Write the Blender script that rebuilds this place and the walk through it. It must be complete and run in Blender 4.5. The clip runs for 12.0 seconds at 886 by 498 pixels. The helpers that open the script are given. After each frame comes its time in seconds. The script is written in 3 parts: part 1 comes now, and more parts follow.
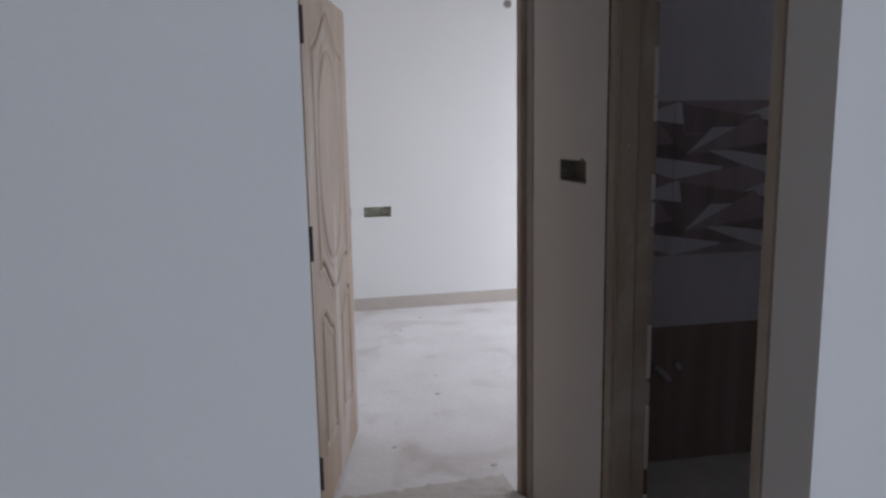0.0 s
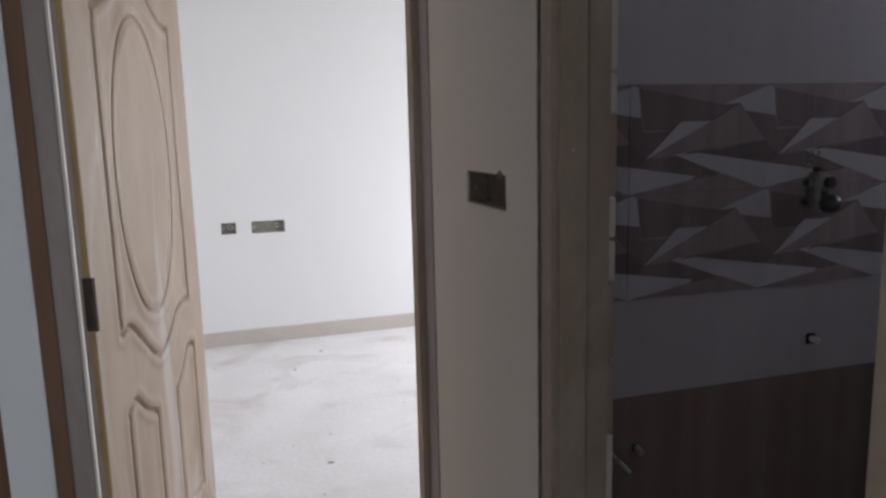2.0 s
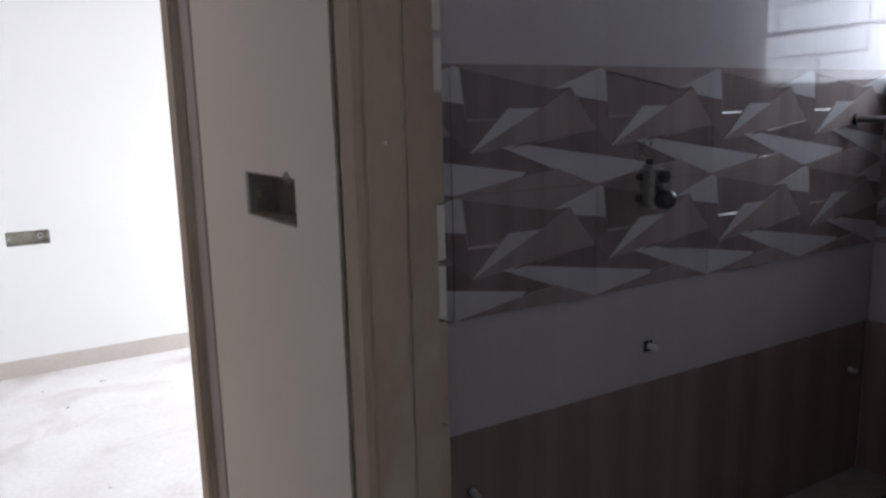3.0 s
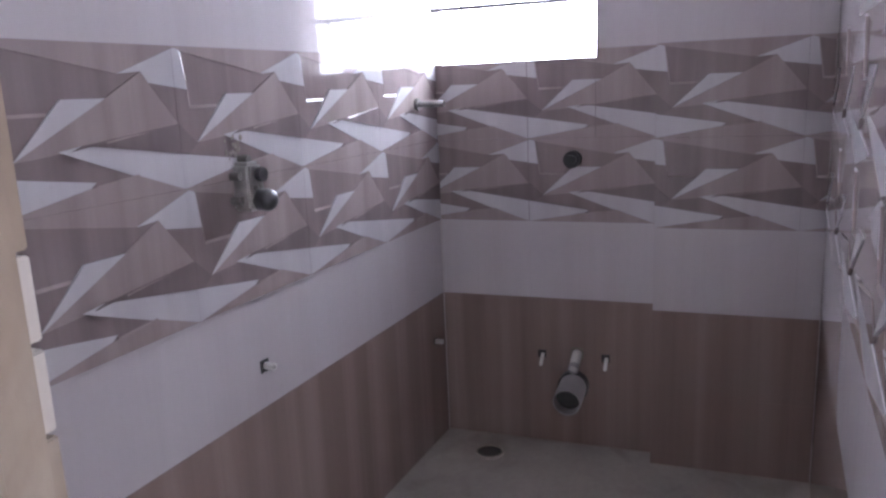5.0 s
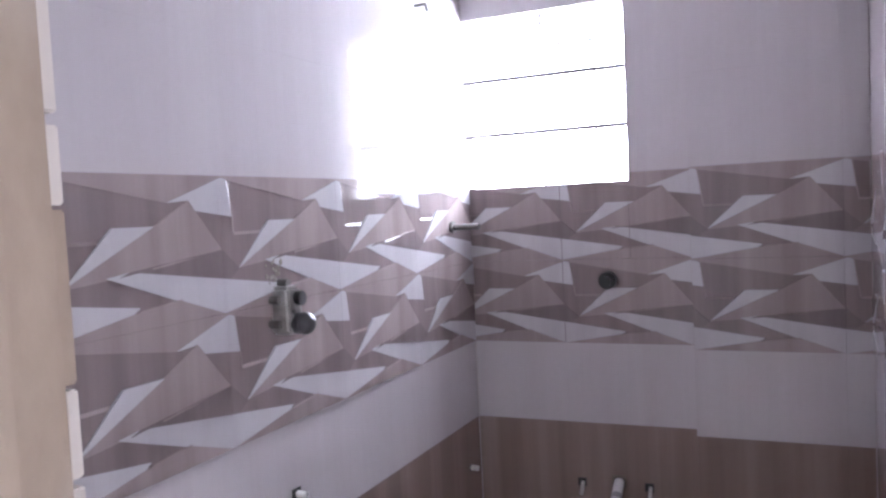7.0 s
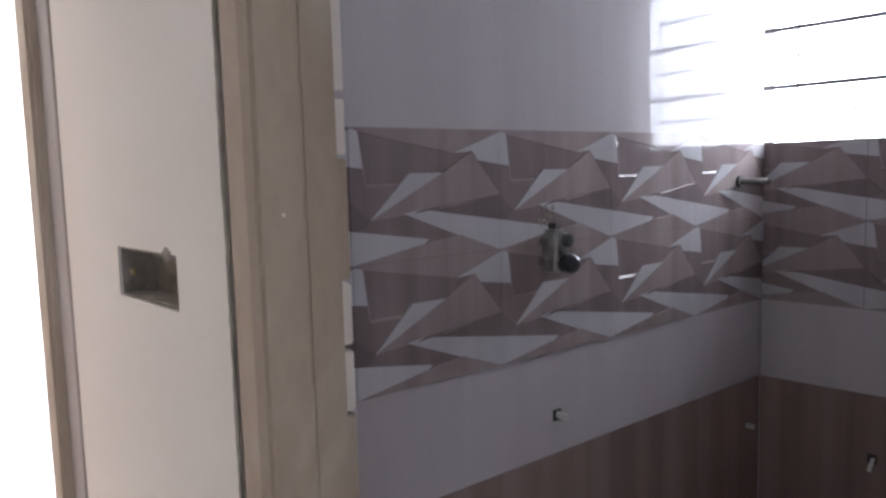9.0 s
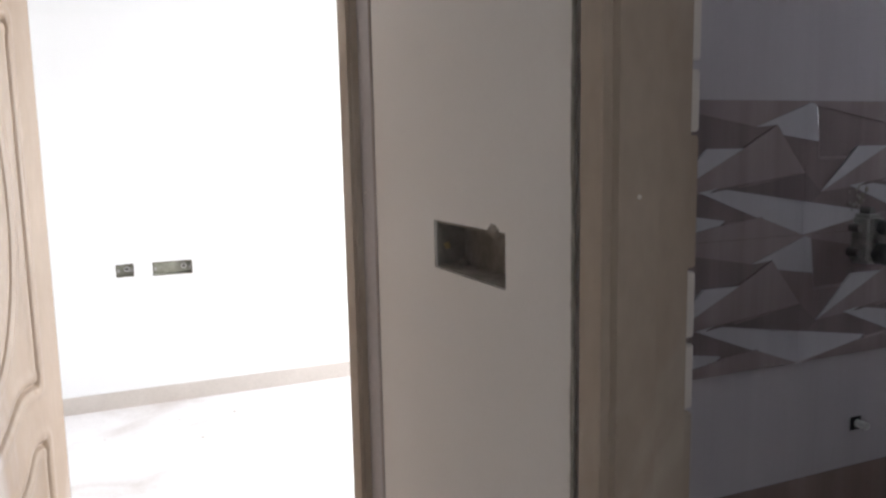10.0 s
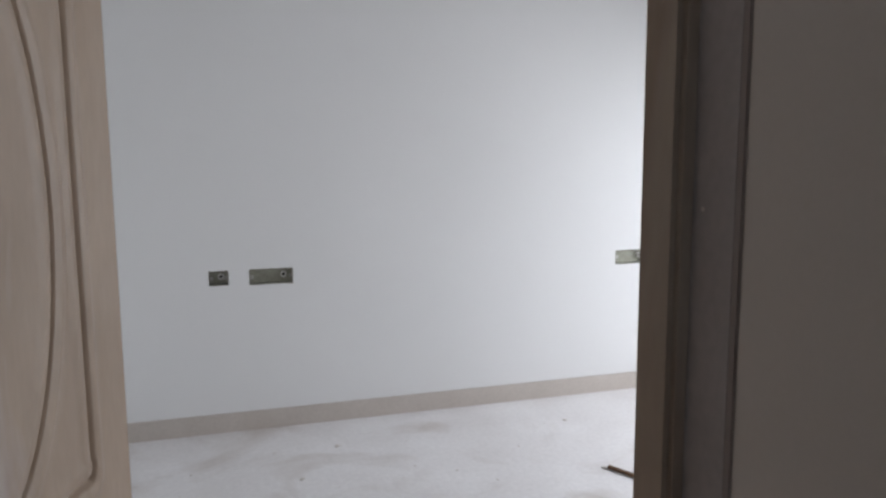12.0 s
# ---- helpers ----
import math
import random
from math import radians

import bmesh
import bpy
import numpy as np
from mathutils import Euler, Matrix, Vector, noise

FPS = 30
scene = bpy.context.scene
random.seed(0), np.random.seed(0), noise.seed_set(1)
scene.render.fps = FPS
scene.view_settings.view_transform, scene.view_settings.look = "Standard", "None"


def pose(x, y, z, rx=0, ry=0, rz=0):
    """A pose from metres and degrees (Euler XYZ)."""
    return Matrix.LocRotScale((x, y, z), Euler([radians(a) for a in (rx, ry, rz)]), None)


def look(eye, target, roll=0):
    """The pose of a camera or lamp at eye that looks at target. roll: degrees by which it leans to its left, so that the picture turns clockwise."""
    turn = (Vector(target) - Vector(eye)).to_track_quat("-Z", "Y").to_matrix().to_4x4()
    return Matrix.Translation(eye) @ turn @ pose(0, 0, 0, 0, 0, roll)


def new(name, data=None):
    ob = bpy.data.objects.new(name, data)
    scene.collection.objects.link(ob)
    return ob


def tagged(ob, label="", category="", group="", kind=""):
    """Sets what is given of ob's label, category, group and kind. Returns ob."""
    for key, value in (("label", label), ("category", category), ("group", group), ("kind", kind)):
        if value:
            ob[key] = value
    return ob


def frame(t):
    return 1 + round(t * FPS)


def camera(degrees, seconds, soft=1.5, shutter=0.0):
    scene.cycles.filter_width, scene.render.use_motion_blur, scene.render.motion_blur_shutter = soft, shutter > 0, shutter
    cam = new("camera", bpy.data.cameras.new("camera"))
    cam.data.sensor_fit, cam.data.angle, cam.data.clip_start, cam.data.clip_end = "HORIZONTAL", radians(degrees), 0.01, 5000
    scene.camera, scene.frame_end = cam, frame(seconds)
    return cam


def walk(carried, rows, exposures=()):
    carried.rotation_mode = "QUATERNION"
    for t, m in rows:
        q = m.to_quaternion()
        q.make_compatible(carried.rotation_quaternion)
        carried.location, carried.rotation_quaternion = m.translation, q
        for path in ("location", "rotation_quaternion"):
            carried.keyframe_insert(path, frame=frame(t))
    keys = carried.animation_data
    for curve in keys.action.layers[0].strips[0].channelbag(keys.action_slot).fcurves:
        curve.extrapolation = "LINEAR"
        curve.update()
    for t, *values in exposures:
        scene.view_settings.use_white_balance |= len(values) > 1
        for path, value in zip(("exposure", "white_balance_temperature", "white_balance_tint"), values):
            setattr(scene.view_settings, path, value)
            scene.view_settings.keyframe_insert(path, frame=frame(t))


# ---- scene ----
import itertools
cam = camera(61.2, 12.0, 2.6)
PATH = [
    (0, (-0.168, 0.394, 1.403), (0.339, 2.302, 1.08), -1.0),
    (0.5, (-0.031, 0.59, 1.414), (0.406, 2.514, 1.083), -2.0),
    (0.8, (0.047, 0.709, 1.412), (0.434, 2.645, 1.089), -2.0),
    (1, (0.077, 0.78, 1.407), (0.469, 2.714, 1.086), -2.0),
    (1.2, (0.117, 0.876, 1.397), (0.529, 2.806, 1.073), -1.9),
    (1.5, (0.162, 1.013, 1.391), (0.638, 2.927, 1.064), -1.9),
    (2, (0.241, 1.211, 1.392), (0.927, 3.06, 1.063), -1.4),
    (2.5, (0.339, 1.399, 1.38), (1.228, 3.158, 1.04), -1.5),
    (3, (0.444, 1.562, 1.376), (1.562, 3.181, 1.019), -1.4),
    (3.2, (0.478, 1.615, 1.368), (1.705, 3.154, 1.014), -1.3),
    (3.5, (0.522, 1.704, 1.372), (1.947, 3.059, 1.008), -0.8),
    (5.5, (0.573, 1.872, 1.374), (2.417, 2.518, 0.947), -3.0),
    (6, (0.576, 1.891, 1.372), (2.411, 2.572, 0.959), -3.6),
    (6.5, (0.572, 1.881, 1.387), (2.436, 2.586, 1.22), -3.3),
    (8.5, (0.537, 1.718, 1.388), (2.211, 2.804, 1.253), -0.6),
    (8.7, (0.521, 1.675, 1.393), (2.072, 2.927, 1.231), -1.1),
    (9, (0.49, 1.66, 1.383), (1.85, 3.113, 1.179), -1.6),
    (9.2, (0.471, 1.658, 1.387), (1.711, 3.212, 1.167), -1.6),
    (9.5, (0.44, 1.683, 1.395), (1.531, 3.342, 1.157), -1.3),
    (10, (0.407, 1.781, 1.393), (1.28, 3.56, 1.129), -1.1),
    (10.5, (0.381, 1.943, 1.386), (1.148, 3.768, 1.103), -0.8),
    (11, (0.349, 2.118, 1.382), (1.081, 3.959, 1.109), -0.7),
    (11.5, (0.381, 2.3, 1.371), (1.092, 4.148, 1.088), -0.2),
    (12, (0.438, 2.556, 1.369), (1.112, 4.421, 1.108), -0.3),
]
# seconds, stops, kelvin, tint
EXPOSURES = [(0, -0.95, 6200, 15), (0.5, -0.9, 6300, 14), (1.5, -0.55, 6400, 13), (2.0, -0.42, 6400, 13), (2.5, -0.3, 6300, 13), (3.0, 0.08, 6300, 13), (3.5, 0.95, 6200, 16),
             (5.3, 2.6, 6200, 22), (6.0, 3.1, 6200, 22), (6.7, 3.0, 6200, 22),
             (8.3, 0.85, 6300, 18), (8.6, 0.9, 6300, 18), (9.0, 1.4, 6400, 15), (9.6, 1.4, 6500, 13), (10.0, 0.5, 6500, 12), (10.5, -0.25, 6400, 12), (11.2, -0.85, 6400, 11), (12, -1.2, 6300, 12)]
BATH_W, BED_W, HALL_W = 7, 156, 80
walk(cam, [(t, look(eye, aim, lean)) for t, eye, aim, lean in PATH], EXPOSURES)

# ---- light ----
FLOOR = -0.15
TOP = 2.75
world = bpy.data.worlds.new("sky")
scene.world = world
world.use_nodes = True
wn = world.node_tree
sky = wn.nodes.new("ShaderNodeTexSky")
sky.sky_type, sky.sun_disc = "NISHITA", False
sky.sun_elevation, sky.sun_rotation = radians(50), radians(130)
wn.nodes["Background"].inputs["Strength"].default_value = 0.12
wn.links.new(sky.outputs["Color"], wn.nodes["Background"].inputs["Color"])


def lamp(name, m, sx, sy, watts, colour):
    data = bpy.data.lights.new(name, "AREA")
    data.shape, data.size, data.size_y, data.energy, data.color = "RECTANGLE", sx, sy, watts, colour
    ob = new(name, data)
    ob.matrix_world = m
    return ob


sun_data = bpy.data.lights.new("sun", "SUN")
sun_data.energy, sun_data.angle, sun_data.color = 1.0, radians(12), (1, 0.95, 0.88)
new("sun", sun_data).matrix_world = look((0, 0, 20), (-6, 8, 0))
lamp("bedroom_window_light", look((4.40, 5.0, 1.25), (0, 5.0, -2.0)), 1.7, 1.5, BED_W, (0.93, 0.96, 1.0))
lamp("hall_window_light", look((1.75, -3.12, 1.30), (0.6, 2, 1.0)), 1.5, 2.0, HALL_W, (0.83, 0.905, 1.0))


# ---- materials ----
def material(name, base, rough=0.6, second=None, scale=6.0, stretch=(1, 1, 1), fine=60.0, bump=0.15, metal=0.0,
             stain=None, stain_amount=0.3, coat=0.0, contrast=0.5, space="Object", grain_amount=0.25, ior=1.5):
    m = bpy.data.materials.new(name)
    m.use_nodes = True
    nt = m.node_tree
    n, l = nt.nodes, nt.links
    b = n["Principled BSDF"]
    b.inputs["Roughness"].default_value, b.inputs["Metallic"].default_value = rough, metal
    b.inputs["IOR"].default_value = ior
    b.inputs["Coat Weight"].default_value = coat
    b.inputs["Coat Roughness"].default_value = 0.06
    co = n.new("ShaderNodeTexCoord")
    mp = n.new("ShaderNodeMapping")
    mp.inputs["Scale"].default_value = stretch
    if space == "World":
        l.new(n.new("ShaderNodeNewGeometry").outputs["Position"], mp.inputs["Vector"])
    else:
        l.new(co.outputs[space], mp.inputs["Vector"])
    big = n.new("ShaderNodeTexNoise")
    big.inputs["Scale"].default_value, big.inputs["Detail"].default_value = scale, 5
    l.new(mp.outputs["Vector"], big.inputs["Vector"])
    small = n.new("ShaderNodeTexNoise")
    small.inputs["Scale"].default_value, small.inputs["Detail"].default_value = fine, 4
    l.new(mp.outputs["Vector"], small.inputs["Vector"])
    ramp = n.new("ShaderNodeValToRGB")
    ramp.color_ramp.elements[0].position, ramp.color_ramp.elements[1].position = 0.5 - contrast / 2, 0.5 + contrast / 2
    ramp.color_ramp.elements[0].color = (*base, 1)
    ramp.color_ramp.elements[1].color = (*(second or [min(1, c * 1.12) for c in base]), 1)
    l.new(big.outputs["Fac"], ramp.inputs["Fac"])
    grain = n.new("ShaderNodeMix")
    grain.data_type, grain.blend_type = "RGBA", "MULTIPLY"
    grain.inputs["Factor"].default_value = grain_amount
    gr = n.new("ShaderNodeMapRange")
    gr.inputs["From Min"].default_value, gr.inputs["From Max"].default_value = 0.3, 0.7
    gr.inputs["To Min"].default_value, gr.inputs["To Max"].default_value = 0.75, 1.1
    l.new(small.outputs["Fac"], gr.inputs["Value"])
    l.new(ramp.outputs["Color"], grain.inputs["A"])
    l.new(gr.outputs["Result"], grain.inputs["B"])
    last = grain.outputs["Result"]
    if stain:
        st = n.new("ShaderNodeTexNoise")
        st.inputs["Scale"].default_value, st.inputs["Detail"].default_value = scale * 0.6, 8
        st.inputs["Distortion"].default_value = 1.2
        l.new(mp.outputs["Vector"], st.inputs["Vector"])
        sr = n.new("ShaderNodeMapRange")
        sr.inputs["From Min"].default_value, sr.inputs["From Max"].default_value = 0.52, 0.68
        sr.inputs["To Min"].default_value, sr.inputs["To Max"].default_value = 0, stain_amount
        l.new(st.outputs["Fac"], sr.inputs["Value"])
        mx = n.new("ShaderNodeMix")
        mx.data_type = "RGBA"
        mx.inputs["B"].default_value = (*stain, 1)
        l.new(sr.outputs["Result"], mx.inputs["Factor"])
        l.new(last, mx.inputs["A"])
        last = mx.outputs["Result"]
    l.new(last, b.inputs["Base Color"])
    bp = n.new("ShaderNodeBump")
    bp.inputs["Strength"].default_value, bp.inputs["Distance"].default_value = bump, 0.004
    l.new(small.outputs["Fac"], bp.inputs["Height"])
    l.new(bp.outputs["Normal"], b.inputs["Normal"])
    return m


WALL = material("wall_paint", (0.74, 0.74, 0.73), 0.75, (0.79, 0.79, 0.78), 0.9, fine=160, bump=0.04, contrast=0.9, grain_amount=0.05)
CREAM = material("cream_paint", (0.65, 0.592, 0.540), 0.7, (0.70, 0.642, 0.590), 1.2, fine=160, bump=0.05, contrast=0.9, grain_amount=0.06)
CEIL = material("ceiling_paint", (0.76, 0.76, 0.75), 0.85, None, 2.0, fine=70, bump=0.1)
FLOORM = material("dusty_floor", (0.70, 0.675, 0.665), 0.8, (0.80, 0.785, 0.78), 2.6, fine=40, bump=0.35,
                  stain=(0.46, 0.40, 0.35), stain_amount=0.55)
CEMENT = material("cement", (0.30, 0.268, 0.235), 0.9, (0.38, 0.345, 0.305), 5, fine=50, bump=0.6,
                  stain=(0.20, 0.175, 0.15), stain_amount=0.5)
FRAME = material("dusty_frame_wood", (0.345, 0.262, 0.196), 0.75, (0.43, 0.342, 0.266), 3.0, (1.6, 1.6, 0.7), 40, 0.25, contrast=0.5,
                 stain=(0.53, 0.48, 0.41), stain_amount=0.65)
SMEAR = material("primer_smeared_wood", (0.29, 0.240, 0.212), 0.7, (0.37, 0.318, 0.290), 4.0, (1.5, 1.5, 0.6), 40, 0.3, contrast=0.45,
                 stain=(0.20, 0.15, 0.115), stain_amount=0.55)
STAINED = material("brown_stained_frame", (0.135, 0.094, 0.064), 0.7, (0.215, 0.162, 0.115), 3.0, (1.8, 1.8, 0.6), 40, 0.25, contrast=0.5,
                   stain=(0.32, 0.27, 0.22), stain_amount=0.4)
HINGE = material("rusty_hinge_steel", (0.060, 0.042, 0.034), 0.5, (0.11, 0.085, 0.07), 20, fine=90, bump=0.2, metal=0.5)
RAWWOOD = material("raw_wood", (0.125, 0.062, 0.031), 0.65, (0.205, 0.112, 0.060), 5, (4, 4, 0.35), 30, 0.25)
DOOR = material("primed_door", (0.262, 0.182, 0.120), 0.5, (0.350, 0.262, 0.188), 3.5, (1.5, 1.5, 0.5), 45, 0.10, contrast=0.35,
                stain=(0.46, 0.40, 0.372), stain_amount=0.7)
EDGE = material("door_edge", (0.30, 0.20, 0.09), 0.6, (0.42, 0.31, 0.15), 4, (2, 2, 0.5), 40, 0.2)
SKIRT = material("beige_skirting", (0.50, 0.45, 0.40), 0.45, (0.56, 0.51, 0.46), 5, fine=60, bump=0.1)
STEEL = material("dull_steel", (0.20, 0.19, 0.18), 0.45, (0.32, 0.31, 0.30), 20, fine=90, bump=0.2, metal=0.8)
BRASSY = material("grimy_brass", (0.30, 0.29, 0.275), 0.3, (0.62, 0.61, 0.59), 25, fine=90, bump=0.25, metal=0.85)
BOX = material("box_metal", (0.27, 0.27, 0.215), 0.5, (0.40, 0.40, 0.33), 30, fine=120, bump=0.4, metal=0.4)
# mortar colour, also used for the shade strip at the bathroom frame
HOLE = material("rough_mortar_and_gap_shade", (0.17, 0.145, 0.12), 0.95, (0.31, 0.27, 0.23), 30, fine=90, bump=0.9)
PVC = material("grey_pvc", (0.30, 0.285, 0.285), 0.4, (0.39, 0.375, 0.37), 8, fine=60, bump=0.1)
WHITEP = material("white_plastic", (0.70, 0.69, 0.66), 0.4, None, 8, fine=60, bump=0.1)
# black plastic parts, and the painted dark inside holes and pipes
BLACKP_SHADE = material("black_plastic_and_hole_shade", (0.03, 0.03, 0.03), 0.35, None, 8, fine=60, bump=0.1)
CAP = material("dark_gunmetal", (0.09, 0.09, 0.095), 0.3, (0.16, 0.16, 0.165), 25, fine=90, bump=0.1, metal=0.7)
GRILL = material("grill_iron_and_slat_gaps", (0.10, 0.10, 0.11), 0.5, (0.16, 0.15, 0.15), 20, fine=80, bump=0.2, metal=0.5)
SHUT = material("pale_shutter", (0.42, 0.47, 0.58), 0.5, (0.48, 0.53, 0.64), 3, fine=60, bump=0.1)
# near-black base carries the darkness of the unlit store room
DARKWALL = material("gloom_dark_plaster", (0.10, 0.097, 0.093), 0.9, (0.14, 0.135, 0.13), 3, fine=50, bump=0.4)
GREY = material("dust", (0.56, 0.52, 0.48), 0.9, None, 12, fine=70, bump=0.6)
GROUT = material("grout", (0.43, 0.39, 0.38), 0.9, None, 12, fine=90, bump=0.3)
ST = (6, 6, 0.35)
T_LIGHT = material("light_tile", (0.52, 0.482, 0.497), 0.025, (0.56, 0.525, 0.54), 1.6, ST, 12, 0.006, contrast=0.4, space="World", ior=1.28, grain_amount=0.08)
T_DARK = material("brown_tile", (0.245, 0.182, 0.160), 0.08, (0.325, 0.252, 0.225), 1.7, (6, 6, 0.16), 9, 0.015, contrast=0.3, space="World", ior=1.33, grain_amount=0.18)
T_WHITE = material("tile_white", (0.50, 0.482, 0.505), 0.06, (0.565, 0.545, 0.565), 2.0, ST, 14, 0.02, contrast=0.34, space="World", ior=1.33, grain_amount=0.1)
T_A = material("tile_brown_a", (0.315, 0.258, 0.252), 0.07, (0.40, 0.335, 0.325), 2.5, ST, 14, 0.02, contrast=0.34, space="World", ior=1.33, grain_amount=0.15)
T_B = material("tile_brown_b", (0.225, 0.182, 0.182), 0.07, (0.30, 0.246, 0.243), 2.5, ST, 14, 0.02, contrast=0.34, space="World", ior=1.33, grain_amount=0.15)
T_C = material("tile_brown_c", (0.195, 0.158, 0.160), 0.07, (0.255, 0.210, 0.21), 2.5, ST, 14, 0.02, contrast=0.34, space="World", ior=1.33, grain_amount=0.15)


# ---- mesh helpers ----
def mesh_object(name, bm, mats, m=None, smooth=False):
    bmesh.ops.recalc_face_normals(bm, faces=bm.faces)
    me = bpy.data.meshes.new(name)
    bm.to_mesh(me)
    bm.free()
    for x in (mats if isinstance(mats, (list, tuple)) else [mats]):
        me.materials.append(x)
    if smooth:
        me.polygons.foreach_set("use_smooth", [True] * len(me.polygons))
    ob = new(name, me)
    if m is not None:
        ob.matrix_world = m
    return ob


def part(name, bm, mat, parent, label=""):
    ob = mesh_object(name, bm, mat)
    ob.parent = parent
    return tagged(ob, label)


def thing(name, m, label, category, group="", kind=""):
    ob = new(name)
    ob.empty_display_size = 0.05
    ob.matrix_world = m
    return tagged(ob, label, category, group, kind)


def box(bm, x0, y0, z0, x1, y1, z1, bevel=0.0):
    made = bmesh.ops.create_cube(bm, size=1, matrix=Matrix.Translation(((x0 + x1) / 2, (y0 + y1) / 2, (z0 + z1) / 2))
                                 @ Matrix.Diagonal((abs(x1 - x0), abs(y1 - y0), abs(z1 - z0), 1)))
    if bevel:
        edges = list({e for v in made["verts"] for e in v.link_edges})
        bmesh.ops.bevel(bm, geom=edges, offset=bevel, segments=2, affect="EDGES", clamp_overlap=True)
    return bm


def boxes(*rows, bevel=0.0):
    bm = bmesh.new()
    for r in rows:
        box(bm, *r, bevel=bevel)
    return bm


def prism(pts, z0, z1):
    bm = bmesh.new()
    low = [bm.verts.new((x, y, z0)) for x, y in pts]
    high = [bm.verts.new((x, y, z1)) for x, y in pts]
    bm.faces.new(low[::-1])
    bm.faces.new(high)
    for i in range(len(pts)):
        j = (i + 1) % len(pts)
        bm.faces.new((low[i], low[j], high[j], high[i]))
    return bm


def tube(bm, a, b, r, inner=0.0, seg=20):
    a, b = Vector(a), Vector(b)
    turn = (b - a).to_track_quat("Z", "Y").to_matrix()
    def ring(c, rad):
        return [bm.verts.new(c + turn @ Vector((rad * math.cos(k * math.tau / seg), rad * math.sin(k * math.tau / seg), 0))) for k in range(seg)]
    o0, o1 = ring(a, r), ring(b, r)
    rings = [(o0, o1)]
    if inner:
        i0, i1 = ring(a, inner), ring(b, inner)
        rings += [(i1, i0), (o1, i1), (i0, o0)]
    else:
        bm.faces.new(o0[::-1])
        bm.faces.new(o1)
    for p, q in rings:
        for k in range(seg):
            bm.faces.new((p[k], p[(k + 1) % seg], q[(k + 1) % seg], q[k]))
    return bm


def tubes(*rows):
    bm = bmesh.new()
    for r in rows:
        tube(bm, *r)
    return bm


def pierced(p0, p1, thick, z0, z1, holes=()):
    """A wall from p0 to p1, thick to the left of that way, with holes (s0, s1, z0, z1)."""
    p0, p1 = Vector(p0), Vector(p1)
    length = (p1 - p0).length
    d = (p1 - p0) / length
    n = Vector((-d.y, d.x))
    ss = sorted({0.0, length, *[min(max(h[k], 0), length) for h in holes for k in (0, 1)]})
    zs = sorted({z0, z1, *[min(max(h[k], z0), z1) for h in holes for k in (2, 3)]})
    def solid(i, j):
        if not (0 <= i < len(ss) - 1 and 0 <= j < len(zs) - 1):
            return False
        s, z = (ss[i] + ss[i + 1]) / 2, (zs[j] + zs[j + 1]) / 2
        return not any(h[0] < s < h[1] and h[2] < z < h[3] for h in holes)
    bm = bmesh.new()
    cache = {}
    def v(i, j, k):
        if (i, j, k) not in cache:
            q = p0 + d * ss[i] + n * (thick * k)
            cache[i, j, k] = bm.verts.new((q.x, q.y, zs[j]))
        return cache[i, j, k]
    for i in range(len(ss) - 1):
        for j in range(len(zs) - 1):
            if not solid(i, j):
                continue
            for k in (0, 1):
                bm.faces.new((v(i, j, k), v(i + 1, j, k), v(i + 1, j + 1, k), v(i, j + 1, k)))
            for di, dj, a, b in ((-1, 0, (i, j), (i, j + 1)), (1, 0, (i + 1, j), (i + 1, j + 1)), (0, -1, (i, j), (i + 1, j)), (0, 1, (i, j + 1), (i + 1, j + 1))):
                if not solid(i + di, j + dj):
                    bm.faces.new((v(*a, 0), v(*b, 0), v(*b, 1), v(*a, 1)))
    return bm


def structure(name, bm, mat, label, category):
    return tagged(mesh_object(name, bm, mat), label, category, kind="structure")


# ---- setting ----
structure("floor", boxes((-2.6, -3.4, FLOOR - 0.2, 4.5, 6.9, FLOOR)), FLOORM, "pale dusty floor with plaster dust and brown smears", "floor")
structure("ceiling", boxes((-2.6, -3.4, TOP, 4.5, 6.9, TOP + 0.15)), CEIL, "plain white painted concrete ceiling above the rooms", "ceiling")
PART_L, PART_Y0, PART_Y1 = -0.072, 1.571, 1.655
structure("wall_partition", boxes((-2.4, PART_Y0, FLOOR, PART_L, PART_Y1, TOP), bevel=0.006), WALL, "smooth white painted partition wall beside the passage", "wall")
south = structure("wall_bath_south", prism([(0.88, 1.545), (3.4, 1.404), (3.4, 1.512), (1.03, 1.664), (1.03, 1.683), (0.88, 1.683)], FLOOR, TOP), [WALL, CREAM], "white painted wall between the hall and the bathroom", "wall")
for f in south.data.polygons:
    if f.normal.x < -0.9:
        f.material_index = 1
structure("wall_passage_west", boxes((-1.5, PART_Y1, FLOOR, -1.4, 3.09, TOP)), WALL, "white painted wall closing the small passage", "wall")
structure("wall_hall_west", boxes((-2.5, -3.2, FLOOR, -2.4, PART_Y1, TOP)), WALL, "white painted side wall of the hall", "wall")
structure("wall_hall_east", boxes((2.6, -3.2, FLOOR, 2.7, 1.44, TOP)), WALL, "white painted side wall of the hall", "wall")
structure("wall_hall_south", pierced((-2.5, -3.2), (2.7, -3.2), -0.15, FLOOR, TOP, [(3.5, 5.0, 0.3, 2.3)]), WALL, "white painted hall wall with a wide window opening", "wall")

